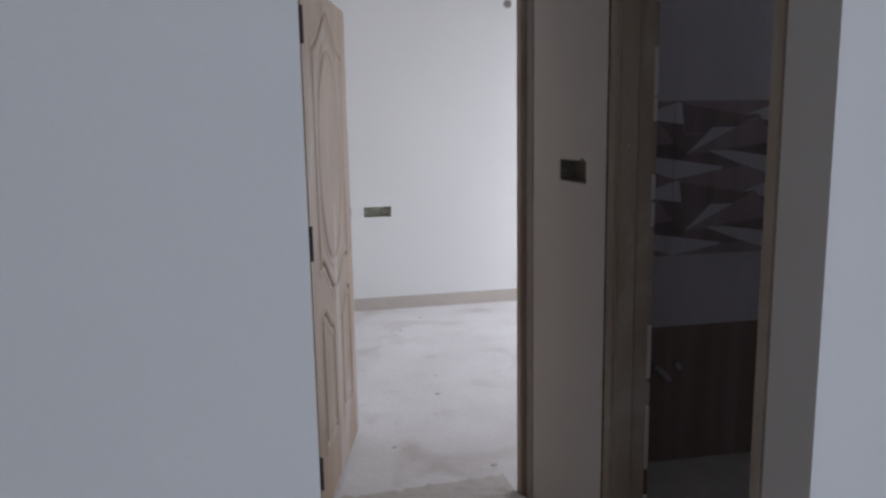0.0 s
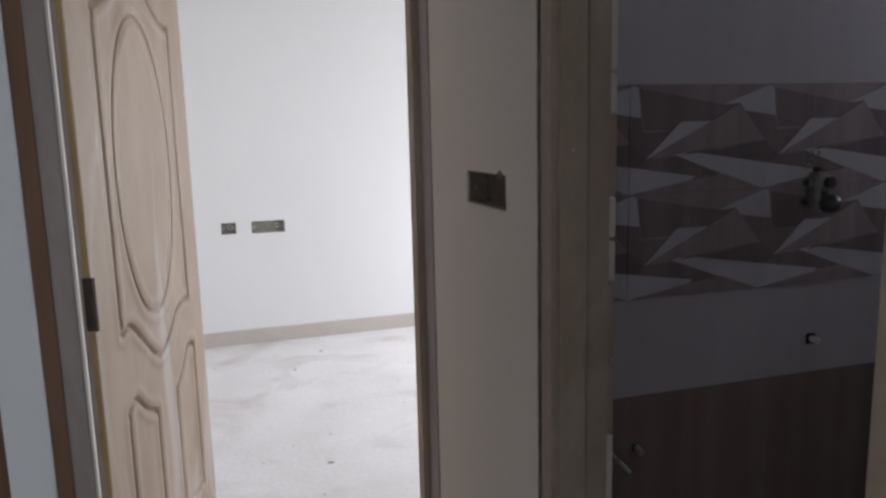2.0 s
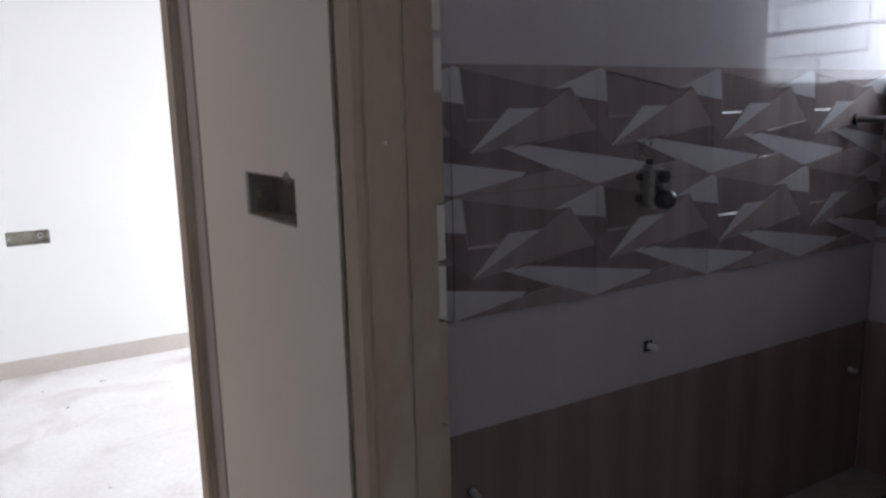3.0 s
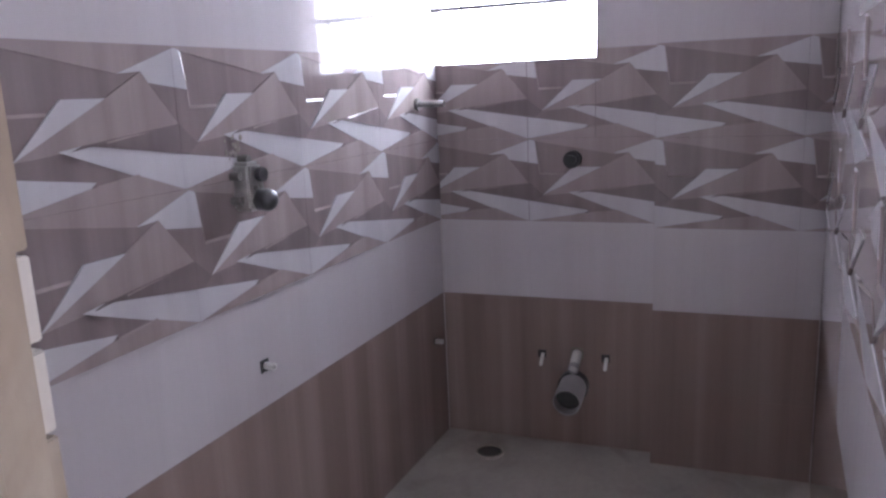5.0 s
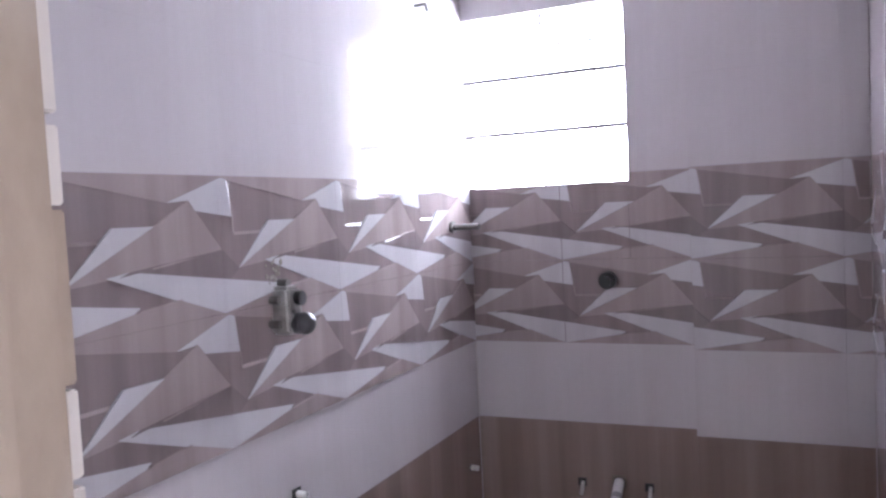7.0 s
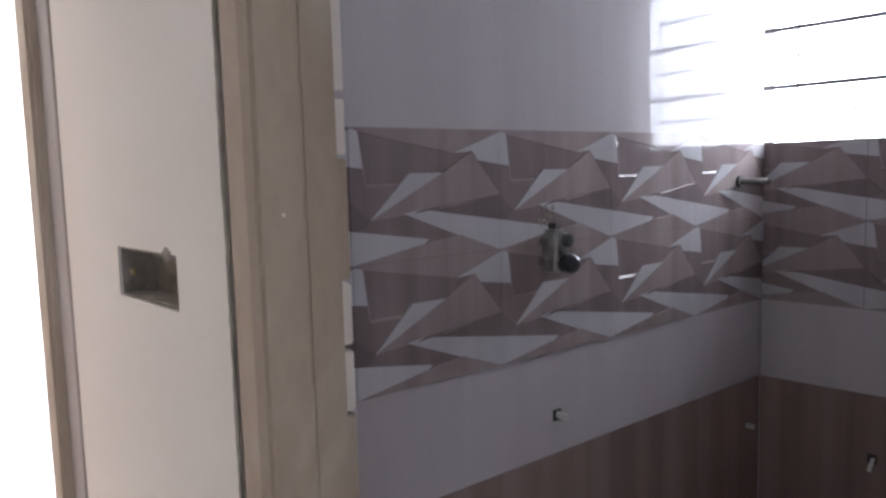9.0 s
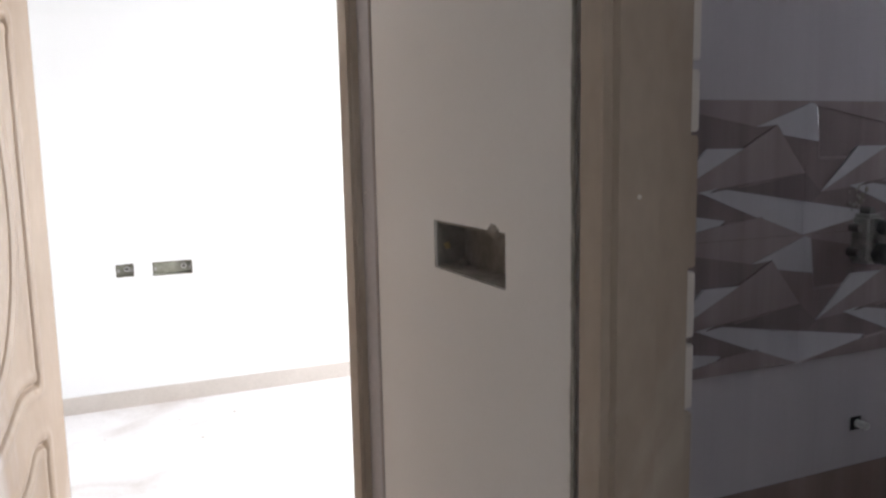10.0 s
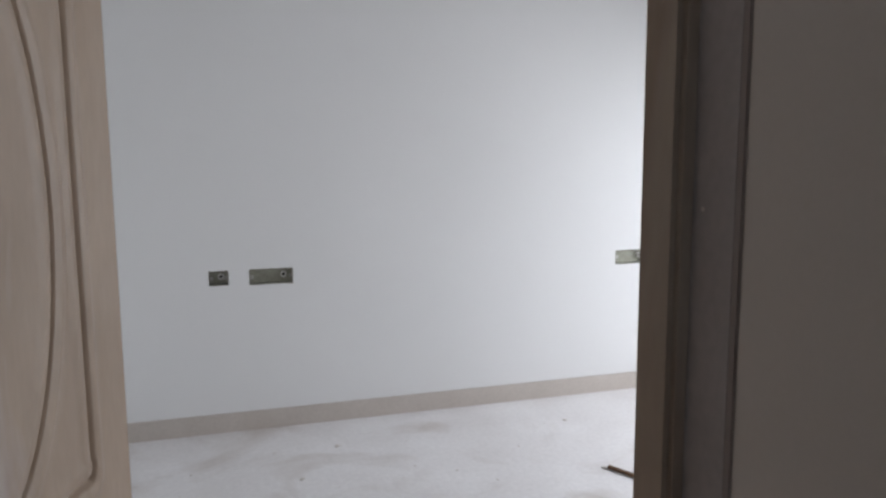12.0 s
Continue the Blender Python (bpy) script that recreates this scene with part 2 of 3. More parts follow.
# doorways of the passage
BX0, BX1 = 0.04, 0.885
structure("wall_north", pierced((-1.5, 3.09), (0.905, 3.09), 0.12, FLOOR, TOP,
          [(0.42, 1.275, FLOOR - 1, 1.95), (1.459, 2.43, FLOOR - 1, 1.95)]), WALL, "white wall with two doorways side by side", "wall")
SW = (2.592, 2.818, 1.212, 1.286)
structure("wall_switch", pierced((0.911, 3.09), (0.888, 2.444), 0.125, FLOOR, TOP,
          [(3.09 - SW[1], 3.09 - SW[0], SW[2], SW[3])]), CREAM, "cream painted narrow wall with a cut-out switch recess", "wall")
structure("lintel", boxes((0.893, 1.702, 1.95, 1.033, 2.443, TOP)), CREAM, "cream painted wall above the bathroom doorway", "wall")

# ragged plaster edge where the painted wall meets the bathroom door frame
bm = bmesh.new()
strip = []
for k in range(211):
    z = FLOOR + 0.01 * k
    w = 0.0018 + 0.0028 * abs(noise.noise((0, 0, z * 9))) + 0.0018 * noise.noise((3, 0, z * 40))
    strip.append([bm.verts.new(q) for q in ((0.8872, 2.4445, z), (0.8872, 2.4445 - w, z), (0.8910, 2.4445 - w, z), (0.8910, 2.4445, z))])
for lo, hi in zip(strip[:-1], strip[1:]):
    for i in range(4):
        bm.faces.new((lo[i], lo[(i + 1) % 4], hi[(i + 1) % 4], hi[i]))
structure("trim", bm, CREAM, "ragged plaster edge beside the bathroom door frame", "plaster edge")

# dark uneven strip: the shade of the gap between the plaster and the bathroom door frame
bm = bmesh.new()
strip = []
for k in range(421):
    z = FLOOR + 0.005 * k
    mid = 2.4392 + 0.0016 * noise.noise((7, 0, z * 6)) + 0.0010 * noise.noise((9, 0, z * 45))
    w = max(0.0006, 0.0022 + 0.0022 * noise.noise((5, 2, z * 14)) + 0.0014 * noise.noise((1, 4, z * 70)))
    strip.append([bm.verts.new(q) for q in ((0.8851, mid - w, z), (0.8851, mid + w, z), (0.8895, mid + w, z), (0.8895, mid - w, z))])
for lo, hi in zip(strip[:-1], strip[1:]):
    for i in range(4):
        bm.faces.new((lo[i], lo[(i + 1) % 4], hi[(i + 1) % 4], hi[i]))
structure("trim", bm, HOLE, "dark uneven strip for the shade in the gap beside the bathroom door frame", "plaster gap")

# bathroom shell
def left_y(x):
    return 2.85 + 0.065 * (3.2 - x)
structure("wall_bath_north", prism([(1.036, left_y(1.036) + 0.012), (3.2, 2.862), (3.301, 2.856), (3.31, 3.09), (4.4, 3.09), (4.4, 3.21), (0.908, 3.21), (0.908, 3.093), (1.036, 3.093)], FLOOR, TOP),
          GROUT, "thick wall between the bathroom and the bedroom", "wall")
WIN = (2.264, 2.848, 1.457, 2.072)
structure("wall_bath_east", pierced((3.212, 1.40), (3.212, 2.862), -0.09, FLOOR, TOP, [(WIN[0] - 1.40, 1.46, WIN[2], WIN[3])]),
          GROUT, "bathroom end wall with a barred window opening", "wall")
structure("pipe_casing", boxes((3.132, 1.40, FLOOR, 3.21, 2.06, TOP)), GROUT, "shallow boxed-out casing in the bathroom end wall", "wall")
structure("bath_floor", prism([(1.036, 1.60), (3.25, 1.46), (3.25, 2.90), (1.036, 3.02)], FLOOR + 0.004, 0.03), CEMENT, "rough unfinished cement bathroom floor", "floor")

# bedroom
def far_y(x):
    return 6.688 - 0.05 * x
far_len = math.hypot(4.5, 0.225)
def fs(x):
    return (x + 0.15) * far_len / 4.5
SOCK = [(0.602, 0.700, 0.662, 0.738), (0.810, 1.038, 0.656, 0.738), (3.02, 3.25, 0.660, 0.745)]
structure("wall_bedroom_north", pierced((-0.15, far_y(-0.15)), (4.35, far_y(4.35)), 0.16, FLOOR, TOP,
          [(fs(a), fs(b), c, d) for a, b, c, d in SOCK]), WALL, "plain white bedroom wall with recessed electrical boxes", "wall")
structure("wall_bedroom_west", boxes((-0.14, 3.21, FLOOR, -0.05, 6.70, TOP)), WALL, "white painted wall beside the bedroom door", "wall")
structure("wall_bedroom_east", pierced((4.3, 3.05), (4.3, 6.65), -0.12, FLOOR, TOP, [(1.08, 2.82, 0.48, 2.02)]), WALL, "white painted bedroom wall with a wide window opening", "wall")
sk = prism([(-0.05, far_y(-0.05) - 0.012), (4.3, far_y(4.3) - 0.012), (4.3, far_y(4.3) - 0.0005), (-0.05, far_y(-0.05) - 0.0005)], FLOOR, FLOOR + 0.105)
structure("baseboard", sk, SKIRT, "beige tile skirting along the bedroom wall", "baseboard")

# unlit store room, its gloom put into the wall colour
structure("wall_store_north", pierced((-2.5, 5.05), (-0.15, 5.05), 0.15, FLOOR, TOP, [(1.245, 1.908, 0.945, 1.765)]), DARKWALL, "wall coloured dark for the unlit room, with a shuttered window", "wall")
structure("wall_store_west", boxes((-2.6, 3.21, FLOOR, -2.5, 5.2, TOP)), DARKWALL, "wall coloured near black for the gloom of the unlit room", "wall")
structure("wall_store_east", boxes((-0.146, 3.215, FLOOR, -0.1405, 5.05, TOP)), DARKWALL, "wall coloured near black for the gloom of the unlit room", "wall")
structure("wall_store_south", boxes((-2.6, 3.09, FLOOR, -1.5, 3.21, TOP)), DARKWALL, "wall coloured near black for the gloom of the unlit room", "wall")

# ---- door frames ----
def frame_set(name, m, label, pieces):
    f = thing(name, m, label, "door frame", kind="structure")
    for pn, bm, mat, lab in pieces:
        part(pn, bm, mat, f, lab)
    return f


frame_set("door_frame_bedroom", Matrix.Identity(4), "dusty wooden bedroom door frame with paint smears", [
    ("jamb", boxes((-0.011, 3.072, FLOOR, 0.034, 3.150, 1.95), (-0.011, 3.150, FLOOR, 0.046, 3.212, 1.95), bevel=0.004), SMEAR, "grey primer-smeared jamb"),
    ("edge_strip", boxes((-0.050, 3.078, FLOOR, -0.0115, 3.10, 1.95), bevel=0.003), RAWWOOD, "brown stained edge strip"),
    ("bead", boxes((0.0345, 3.068, FLOOR, 0.041, 3.10, 1.95), bevel=0.002), CREAM, "white paint line along the jamb"),
    ("jamb", boxes((0.888, 3.150, FLOOR, 0.935, 3.212, 1.95), bevel=0.007), FRAME, ""),
    ("stop", boxes((0.9085, 3.084, FLOOR, 0.935, 3.1495, 1.95), bevel=0.0015), SMEAR, "grey primer-smeared door stop"),
    ("head", boxes((-0.041, 3.075, 1.951, 0.893, 3.21, 2.01), bevel=0.004), FRAME, "")])
frame_set("door_frame_store", Matrix.Identity(4), "dusty wooden door frame of the unlit room", [
    ("jamb", boxes((-0.228, 3.070, FLOOR, -0.1835, 3.212, 1.95), bevel=0.004), STAINED, ""),
    ("edge_strip", boxes((-0.183, 3.078, FLOOR, -0.147, 3.10, 1.95), bevel=0.003), RAWWOOD, "brown stained edge strip"),
    ("jamb", boxes((-1.08, 3.072, FLOOR, -1.03, 3.212, 1.95), bevel=0.004), STAINED, ""),
    ("head", boxes((-1.08, 3.075, 1.951, -0.149, 3.21, 2.01), bevel=0.004), FRAME, "")])
frame_set("door_frame_bathroom", Matrix.Identity(4), "raw dusty wooden bathroom door frame without its door", [
    ("jamb", boxes((0.886, 2.378, FLOOR, 0.962, 2.4385, 1.95), bevel=0.012), FRAME, ""),
    ("stop", boxes((0.9625, 2.396, FLOOR, 1.014, 2.440, 1.95), bevel=0.004), FRAME, ""),
    ("jamb", boxes((0.878, 1.685, FLOOR, 0.962, 1.728, 1.95), bevel=0.006), FRAME, ""),
    ("stop", boxes((0.9625, 1.685, FLOOR, 1.03, 1.716, 1.95), bevel=0.004), FRAME, ""),
    ("head", boxes((0.888, 1.685, 1.951, 1.03, 2.440, 2.01), bevel=0.004), FRAME, "")])

def nail_head(m, label):
    t = thing("nail", m, label, "nail")
    part("head", tubes(((0, 0.002, 0), (0, -0.0010, 0), 0.0024, 0, 12)), CREAM, t)


nail_head(pose(0.924, 2.378, 1.341), "pale filled nail head in the bathroom door jamb")
nail_head(pose(0.9085, 3.135, 1.313, 0, 0, -90), "pale filled nail head in the grey door stop")

# ---- bedroom door leaf with pressed panels ----
def polyline_distance(S, Z, pts):
    best = np.full(S.shape, 9.0)
    for (ax, az), (bx, bz) in zip(pts[:-1], pts[1:]):
        dx, dz = bx - ax, bz - az
        k = np.clip(((S - ax) * dx + (Z - az) * dz) / (dx * dx + dz * dz + 1e-12), 0, 1)
        best = np.minimum(best, np.hypot(S - ax - k * dx, Z - az - k * dz))
    return best


def smooth_line(pts, n=40):
    out = []
    P = [pts[0], *pts, pts[-1]]
    for i in range(1, len(P) - 2):
        a, b, c, d = (np.array(P[i + k], float) for k in (-1, 0, 1, 2))
        for u in np.linspace(0, 1, n, endpoint=False):
            out.append(tuple(0.5 * (2 * b + (c - a) * u + (2 * a - 5 * b + 4 * c - d) * u * u + (3 * b - a - 3 * c + d) * u ** 3)))
    return out[::4] + [pts[-1]]


def door_leaf(length, z0, z1, thick):
    lines = [
        [(0.155, 0.865), (0.155, 1.70)], [(0.775, 0.82), (0.775, 1.72)],
        smooth_line([(0.155, 1.70), (0.245, 1.735), (0.36, 1.81), (0.45, 1.865), (0.55, 1.81), (0.68, 1.735), (0.775, 1.72)]),
        smooth_line([(0.155, 0.865), (0.23, 0.865), (0.32, 0.80), (0.44, 0.72), (0.56, 0.76), (0.66, 0.82), (0.775, 0.82)]),
        [(0.455 + 0.235 * math.cos(a), 1.285 + 0.43 * math.sin(a)) for a in np.linspace(0, math.tau, 60)],
        [(0.155, 0.13), (0.155, 0.645)], [(0.378, 0.13), (0.378, 0.565)], [(0.155, 0.13), (0.378, 0.13)],
        smooth_line([(0.155, 0.645), (0.22, 0.66), (0.30, 0.60), (0.378, 0.565)]),
        [(0.572, 0.13), (0.572, 0.565)], [(0.792, 0.13), (0.792, 0.655)], [(0.572, 0.13), (0.792, 0.13)],
        smooth_line([(0.572, 0.565), (0.65, 0.60), (0.72, 0.66), (0.792, 0.655)])]
    nx, nz = 340, 620
    s, z = np.linspace(0, length, nx), np.linspace(z0, z1, nz)
    S, Z = np.meshgrid(s, z, indexing="ij")
    h, lift = np.zeros(S.shape), np.zeros(S.shape)
    for k, ln in enumerate(lines):
        d = polyline_distance(S, Z, ln)
        oval = k == 4
        deep, wide = (0.009, 0.0042) if oval else (0.011, 0.0062)
        h = np.minimum(h, -deep * np.exp(-(d / wide) ** 2))
        lift = np.maximum(lift, 0.0035 * np.exp(-((d - 0.026) / 0.014) ** 2))
    h = np.where(h < -0.001, h, lift)
    verts = [(s[i], -h[i, j], z[j]) for i in range(nx) for j in range(nz)]
    faces = [(i * nz + j, (i + 1) * nz + j, (i + 1) * nz + j + 1, i * nz + j + 1) for i in range(nx - 1) for j in range(nz - 1)]
    base = len(verts)
    verts += [(0, thick, z0), (length, thick, z0), (length, thick, z1), (0, thick, z1)]
    faces += [(base, base + 3, base + 2, base + 1)]
    rim = [[i * nz for i in range(nx)] + [base + 1, base], [i * nz + nz - 1 for i in range(nx)][::-1] + [base + 3, base + 2],
           list(range(nz))[::-1] + [base, base + 3], [(nx - 1) * nz + j for j in range(nz)] + [base + 2, base + 1]]
    faces += [tuple(r) for r in rim]
    me = bpy.data.meshes.new("leaf")
    me.from_pydata(verts, [], faces)
    me.materials.append(DOOR)
    me.polygons.foreach_set("use_smooth", [k < (nx - 1) * (nz - 1) for k in range(len(me.polygons))])
    return me


hinge, free = Vector((0.062, 3.157)), Vector((0.337, 4.052))
swing = math.degrees(math.atan2(free.y - hinge.y, free.x - hinge.x))
door = thing("bedroom_door", pose(hinge.x, hinge.y, 0, 0, 0, swing), "open beige primed wooden door with pressed oval panel", "door")
leaf = new("leaf", door_leaf((free - hinge).length, -0.13, 1.94, 0.035))
leaf.parent = door
part("edge_lipping", boxes((-0.0045, 0.001, -0.13, -0.0005, 0.034, 1.94)), EDGE, door, "unpainted yellow-brown edge")
for hz in (0.02, 0.92, 1.70):
    hg = part("hinge", boxes((-0.012, -0.004, hz, -0.005, 0.030, hz + 0.13), bevel=0.001), HINGE, door, "dark rusty steel butt hinge")
    part("hinge_knuckle", tubes(((-0.010, -0.006, hz), (-0.010, -0.006, hz + 0.13), 0.006, 0, 12)), HINGE, hg)

# ---- recessed electrical boxes ----
def chipped_rim(hw, hh, low, high, seed, lift=0.0008):
    """A thin uneven lip of broken plaster round a cut-out of half size hw, hh, in the x z plane, facing -y."""
    bm = bmesh.new()
    n = 120
    inner, outer = [], []
    for k in range(n):
        f = 4 * k / n
        side, u = int(f), f - int(f)
        x, z = [(-1 + 2 * u, 1), (1, 1 - 2 * u), (1 - 2 * u, -1), (-1, -1 + 2 * u)][side]
        grow = low + (high - low) * max(0, 0.5 + 0.7 * noise.noise((seed, k * 0.23, 0)) + 0.5 * noise.noise((seed, k * 0.9, 4)))
        dip = 0.0012 * max(0, noise.noise((seed + 5, k * 0.5, 1)))
        inner.append(bm.verts.new((x * (hw - dip - 0.0006), -lift * 0.5, z * (hh - dip - 0.0006))))
        outer.append(bm.verts.new((x * (hw + grow), -lift, z * (hh + grow))))
    back = [bm.verts.new((v.co.x, 0.003, v.co.z)) for v in outer]
    for k in range(n):
        j = (k + 1) % n
        bm.faces.new((inner[k], inner[j], outer[j], outer[k]))
        bm.faces.new((outer[k], outer[j], back[j], back[k]))
    return bm


def back_box(x0, x1, z0, z1, label):
    m = pose((x0 + x1) / 2, far_y((x0 + x1) / 2), (z0 + z1) / 2, 0, 0, -math.degrees(math.atan(0.05)))
    w, h = (x1 - x0) / 2 - 0.001, (z1 - z0) / 2 - 0.001
    t = thing("electrical_box", m, label, "electrical box", "recessed boxes in the bedroom wall")
    part("shell", boxes((-w, 0.004, -h, -w + 0.002, 0.05, h), (w - 0.002, 0.004, -h, w, 0.05, h), (-w + 0.002, 0.004, -h, w - 0.002, 0.05, -h + 0.002),
                        (-w + 0.002, 0.004, h - 0.002, w - 0.002, 0.05, h), (-w + 0.002, 0.048, -h + 0.002, w - 0.002, 0.05, h - 0.002)), BOX, t)
    for sx in (-1, 1):
        part("lug", boxes((sx * (w - 0.012) - 0.008, 0.006, -0.010, sx * (w - 0.012) + 0.008, 0.009, 0.010), bevel=0.002), BRASSY, t)
    pipe_x = w * 0.25 if w < 0.06 else w * 0.6
    pipe = part("conduit_end", tubes(((pipe_x, 0.047, 0.004), (pipe_x, 0.026, 0.004), 0.016, 0.010, 20)), WHITEP, t, "pale conduit end")
    # black disc in place of the shade inside the conduit
    part("bore_shade", tubes(((pipe_x, 0.0465, 0.004), (pipe_x, 0.040, 0.004), 0.0098, 0, 16)), BLACKP_SHADE, pipe)
    part("chipped_edge", chipped_rim(w + 0.001, h + 0.001, 0.0002, 0.0035, x0 * 9), HOLE, t, "broken plaster edge")
    return t


for b, lab in zip(SOCK, ("small empty metal box recessed in the white wall", "long empty metal box recessed in the white wall", "long empty metal box near the room's corner")):
    back_box(*b, lab)
rose = thing("conduit_hole", pose(2.075, far_y(2.075), 2.412, 0, 0, -2.9), "round grey conduit outlet high on the wall", "conduit")
part("ring", tubes(((0, -0.006, 0), (0, -0.0005, 0), 0.036, 0.026, 24)), PVC, rose)
part("cap", tubes(((0, -0.003, 0), (0, -0.0006, 0), 0.0258, 0, 24)), HOLE, rose)

sw = thing("switch_recess", pose(0.8975, (SW[0] + SW[1]) / 2, (SW[2] + SW[3]) / 2, 0, 0, -2.0), "empty switch recess with rough mortar sides", "switch box")
hw, hh = (SW[1] - SW[0]) / 2 - 0.001, (SW[3] - SW[2]) / 2 - 0.001
part("back", boxes((0.050, -hw + 0.003, -hh + 0.003, 0.054, hw - 0.003, hh - 0.003)), HOLE, sw)
part("liner", boxes((0.004, -hw, -hh, 0.054, -hw + 0.003, hh), (0.004, hw - 0.003, -hh, 0.054, hw, hh), (0.004, -hw + 0.003, -hh, 0.054, hw - 0.003, -hh + 0.003),
                    (0.004, -hw + 0.003, hh - 0.003, 0.054, hw - 0.003, hh)), HOLE, sw)
part("wire_stub", tubes(((0.018, hw - 0.003, 0.000), (0.020, hw - 0.007, -0.008), 0.0045, 0, 10)), EDGE, sw, "yellow wire end")
rim = chipped_rim(hw + 0.001, hh + 0.001, 0.0002, 0.0036, 3.3)
bmesh.ops.transform(rim, matrix=pose(0, 0, 0, 0, 0, -90), verts=rim.verts)
bmesh.ops.translate(rim, vec=(0.0012, 0, 0), verts=rim.verts)
part("broken_lip", rim, HOLE, sw, "broken plaster lip")
for cy, cz, r in ((-hw + 0.013, -hh + 0.010, 0.010), (-hw + 0.035, 0.010, 0.012), (hw - 0.03, -hh + 0.005, 0.009)):
    lump = bmesh.new()
    bmesh.ops.create_icosphere(lump, subdivisions=2, radius=r, matrix=Matrix.Translation((0.034, cy, cz)))
    lump.normal_update()
    for v in lump.verts:
        v.co += v.normal * 0.003 * noise.noise(v.co * 130)
    part("mortar_lump", lump, HOLE, sw)
chip = bmesh.new()
bmesh.ops.create_icosphere(chip, subdivisions=3, radius=0.013, matrix=Matrix.Translation((0.0005, -hw + 0.032, hh + 0.001)) @ Matrix.Diagonal((0.14, 1.25, 0.75, 1)))
for q in chip.verts:
    q.co.z += 0.0035 * noise.noise(q.co * 140)
    q.co.y += 0.004 * noise.noise(q.co * 90 + Vector((3, 1, 2)))
part("chipped_edge", chip, HOLE, sw, "chipped plaster above the recess")

# ---- cement sill and dust in the bedroom doorway ----
bm = bmesh.new()
nx, ny = 48, 42


def sill_height(x, y):
    """A worn cement hump in the doorway that thins into a ragged skim on the bedroom side."""
    rough = noise.noise((x * 17, y * 23, 3))
    hump = 0.055 * math.sin(math.pi * min(1, max(0, (y - 2.82) / 0.36))) ** 0.6 - 0.004 + 0.010 * rough
    edge = 3.37 + 0.03 * noise.noise((x * 6, 0, 1)) + 0.02 * noise.noise((x * 25, 0, 5))
    skim = 0.014 + 0.004 * rough if 3.0 < y < edge else 0
    return FLOOR + 0.002 + max(0, hump, skim) if y < edge else FLOOR - 0.01


grid = [[bm.verts.new((0.05 + 0.83 * i / nx, 2.82 + 0.61 * j / ny, sill_height(0.05 + 0.83 * i / nx, 2.82 + 0.61 * j / ny)))
         for j in range(ny + 1)] for i in range(nx + 1)]
for i in range(nx):
    for j in range(ny):
        bm.faces.new((grid[i][j], grid[i + 1][j], grid[i + 1][j + 1], grid[i][j + 1]))
structure("threshold", bm, GREY, "rough dusty cement threshold in the bedroom doorway", "threshold")

bm = bmesh.new()
rnd = random.Random(5)
for k in range(90):
    x, y = rnd.uniform(0.4, 3.4), rnd.uniform(3.35, 6.3)
    r = rnd.choice((0.003, 0.004, 0.006, 0.012))
    made = bmesh.ops.create_icosphere(bm, subdivisions=1, radius=r, matrix=pose(x, y, FLOOR + r * 0.18, 0, 0, rnd.uniform(0, 360)) @ Matrix.Diagonal((1.6, 1, 0.35, 1)))
tagged(mesh_object("plaster_crumbs", bm, GREY), "scattered plaster crumbs on the dusty floor", "debris", kind="stuff")
tagged(mesh_object("wood_scrap", tubes(((2.345, 5.51, FLOOR + 0.010), (2.45, 5.28, FLOOR + 0.010), 0.010, 0, 10)), RAWWOOD), "thin brown stick lying on the dusty floor", "stick")

# ---- bathroom window ----
window = thing("window_1", Matrix.Identity(4), "small bathroom window with an iron bar grill", "window", kind="structure")
gx = 3.225
for z in (1.65, 1.85):
    part("bar", tubes(((gx, WIN[0], z), (gx, 2.86, z), 0.0085, 0, 10)), GRILL, window)
for a, b in (((2.372, 1.56), (2.372, 1.955)), ((2.748, 1.56), (2.748, 1.955)), ((2.372, 1.955), (2.748, 1.955)), ((2.372, 1.56), (2.748, 1.56)),
             ((2.372, 1.755), (2.748, 1.755)), ((2.56, 1.955), (2.56, 2.072)), ((2.56, 1.457), (2.56, 1.56))):
    part("rod", tubes(((gx + 0.008, *a), (gx + 0.008, *b), 0.0060 if min(a[1], b[1]) > 1.9 else 0.0042, 0, 10)), GRILL, window)

glow = bpy.data.materials.new("bright_sky")
glow.use_nodes = True
gb = glow.node_tree.nodes["Principled BSDF"]
gb.inputs["Base Color"].default_value = (0, 0, 0, 1)
gb.inputs["Emission Color"].default_value = (0.815, 0.90, 1.0, 1)
gb.inputs["Emission Strength"].default_value = BATH_W
structure("backdrop", boxes((3.62, 1.55, 0.7, 3.64, 3.085, 2.95)), glow, "plain bright overcast sky outside the bathroom window", "sky")

# store room window
shut = thing("window_2", pose(-0.93, 5.06, 1.355), "closed pale blue louvred window in the dark room", "window", kind="structure")
part("window_frame", boxes((-0.34, 0.0, -0.413, -0.30, 0.05, 0.413), (0.315, 0.0, -0.413, 0.342, 0.05, 0.413), (-0.30, 0.0, 0.375, 0.315, 0.05, 0.413), (-0.30, 0.0, -0.413, 0.315, 0.05, -0.385),
                           (-0.03, 0.005, -0.385, 0.01, 0.045, 0.375), bevel=0.003), SHUT, shut)
part("backing", boxes((-0.30, 0.030, -0.385, 0.315, 0.036, 0.375)), SHUT, shut)
for k in range(12):
    z = -0.383 + k * 0.0632
    part("louvre", boxes((-0.30, 0.020, z + 0.005, 0.315, 0.026, z + 0.0595)), SHUT, shut)
    # dark bar over each joint stands for the shade between louvres
    part("gap_shade", boxes((-0.29, 0.012, z - 0.0015, 0.312, 0.018, z + 0.0028)), GRILL, shut)

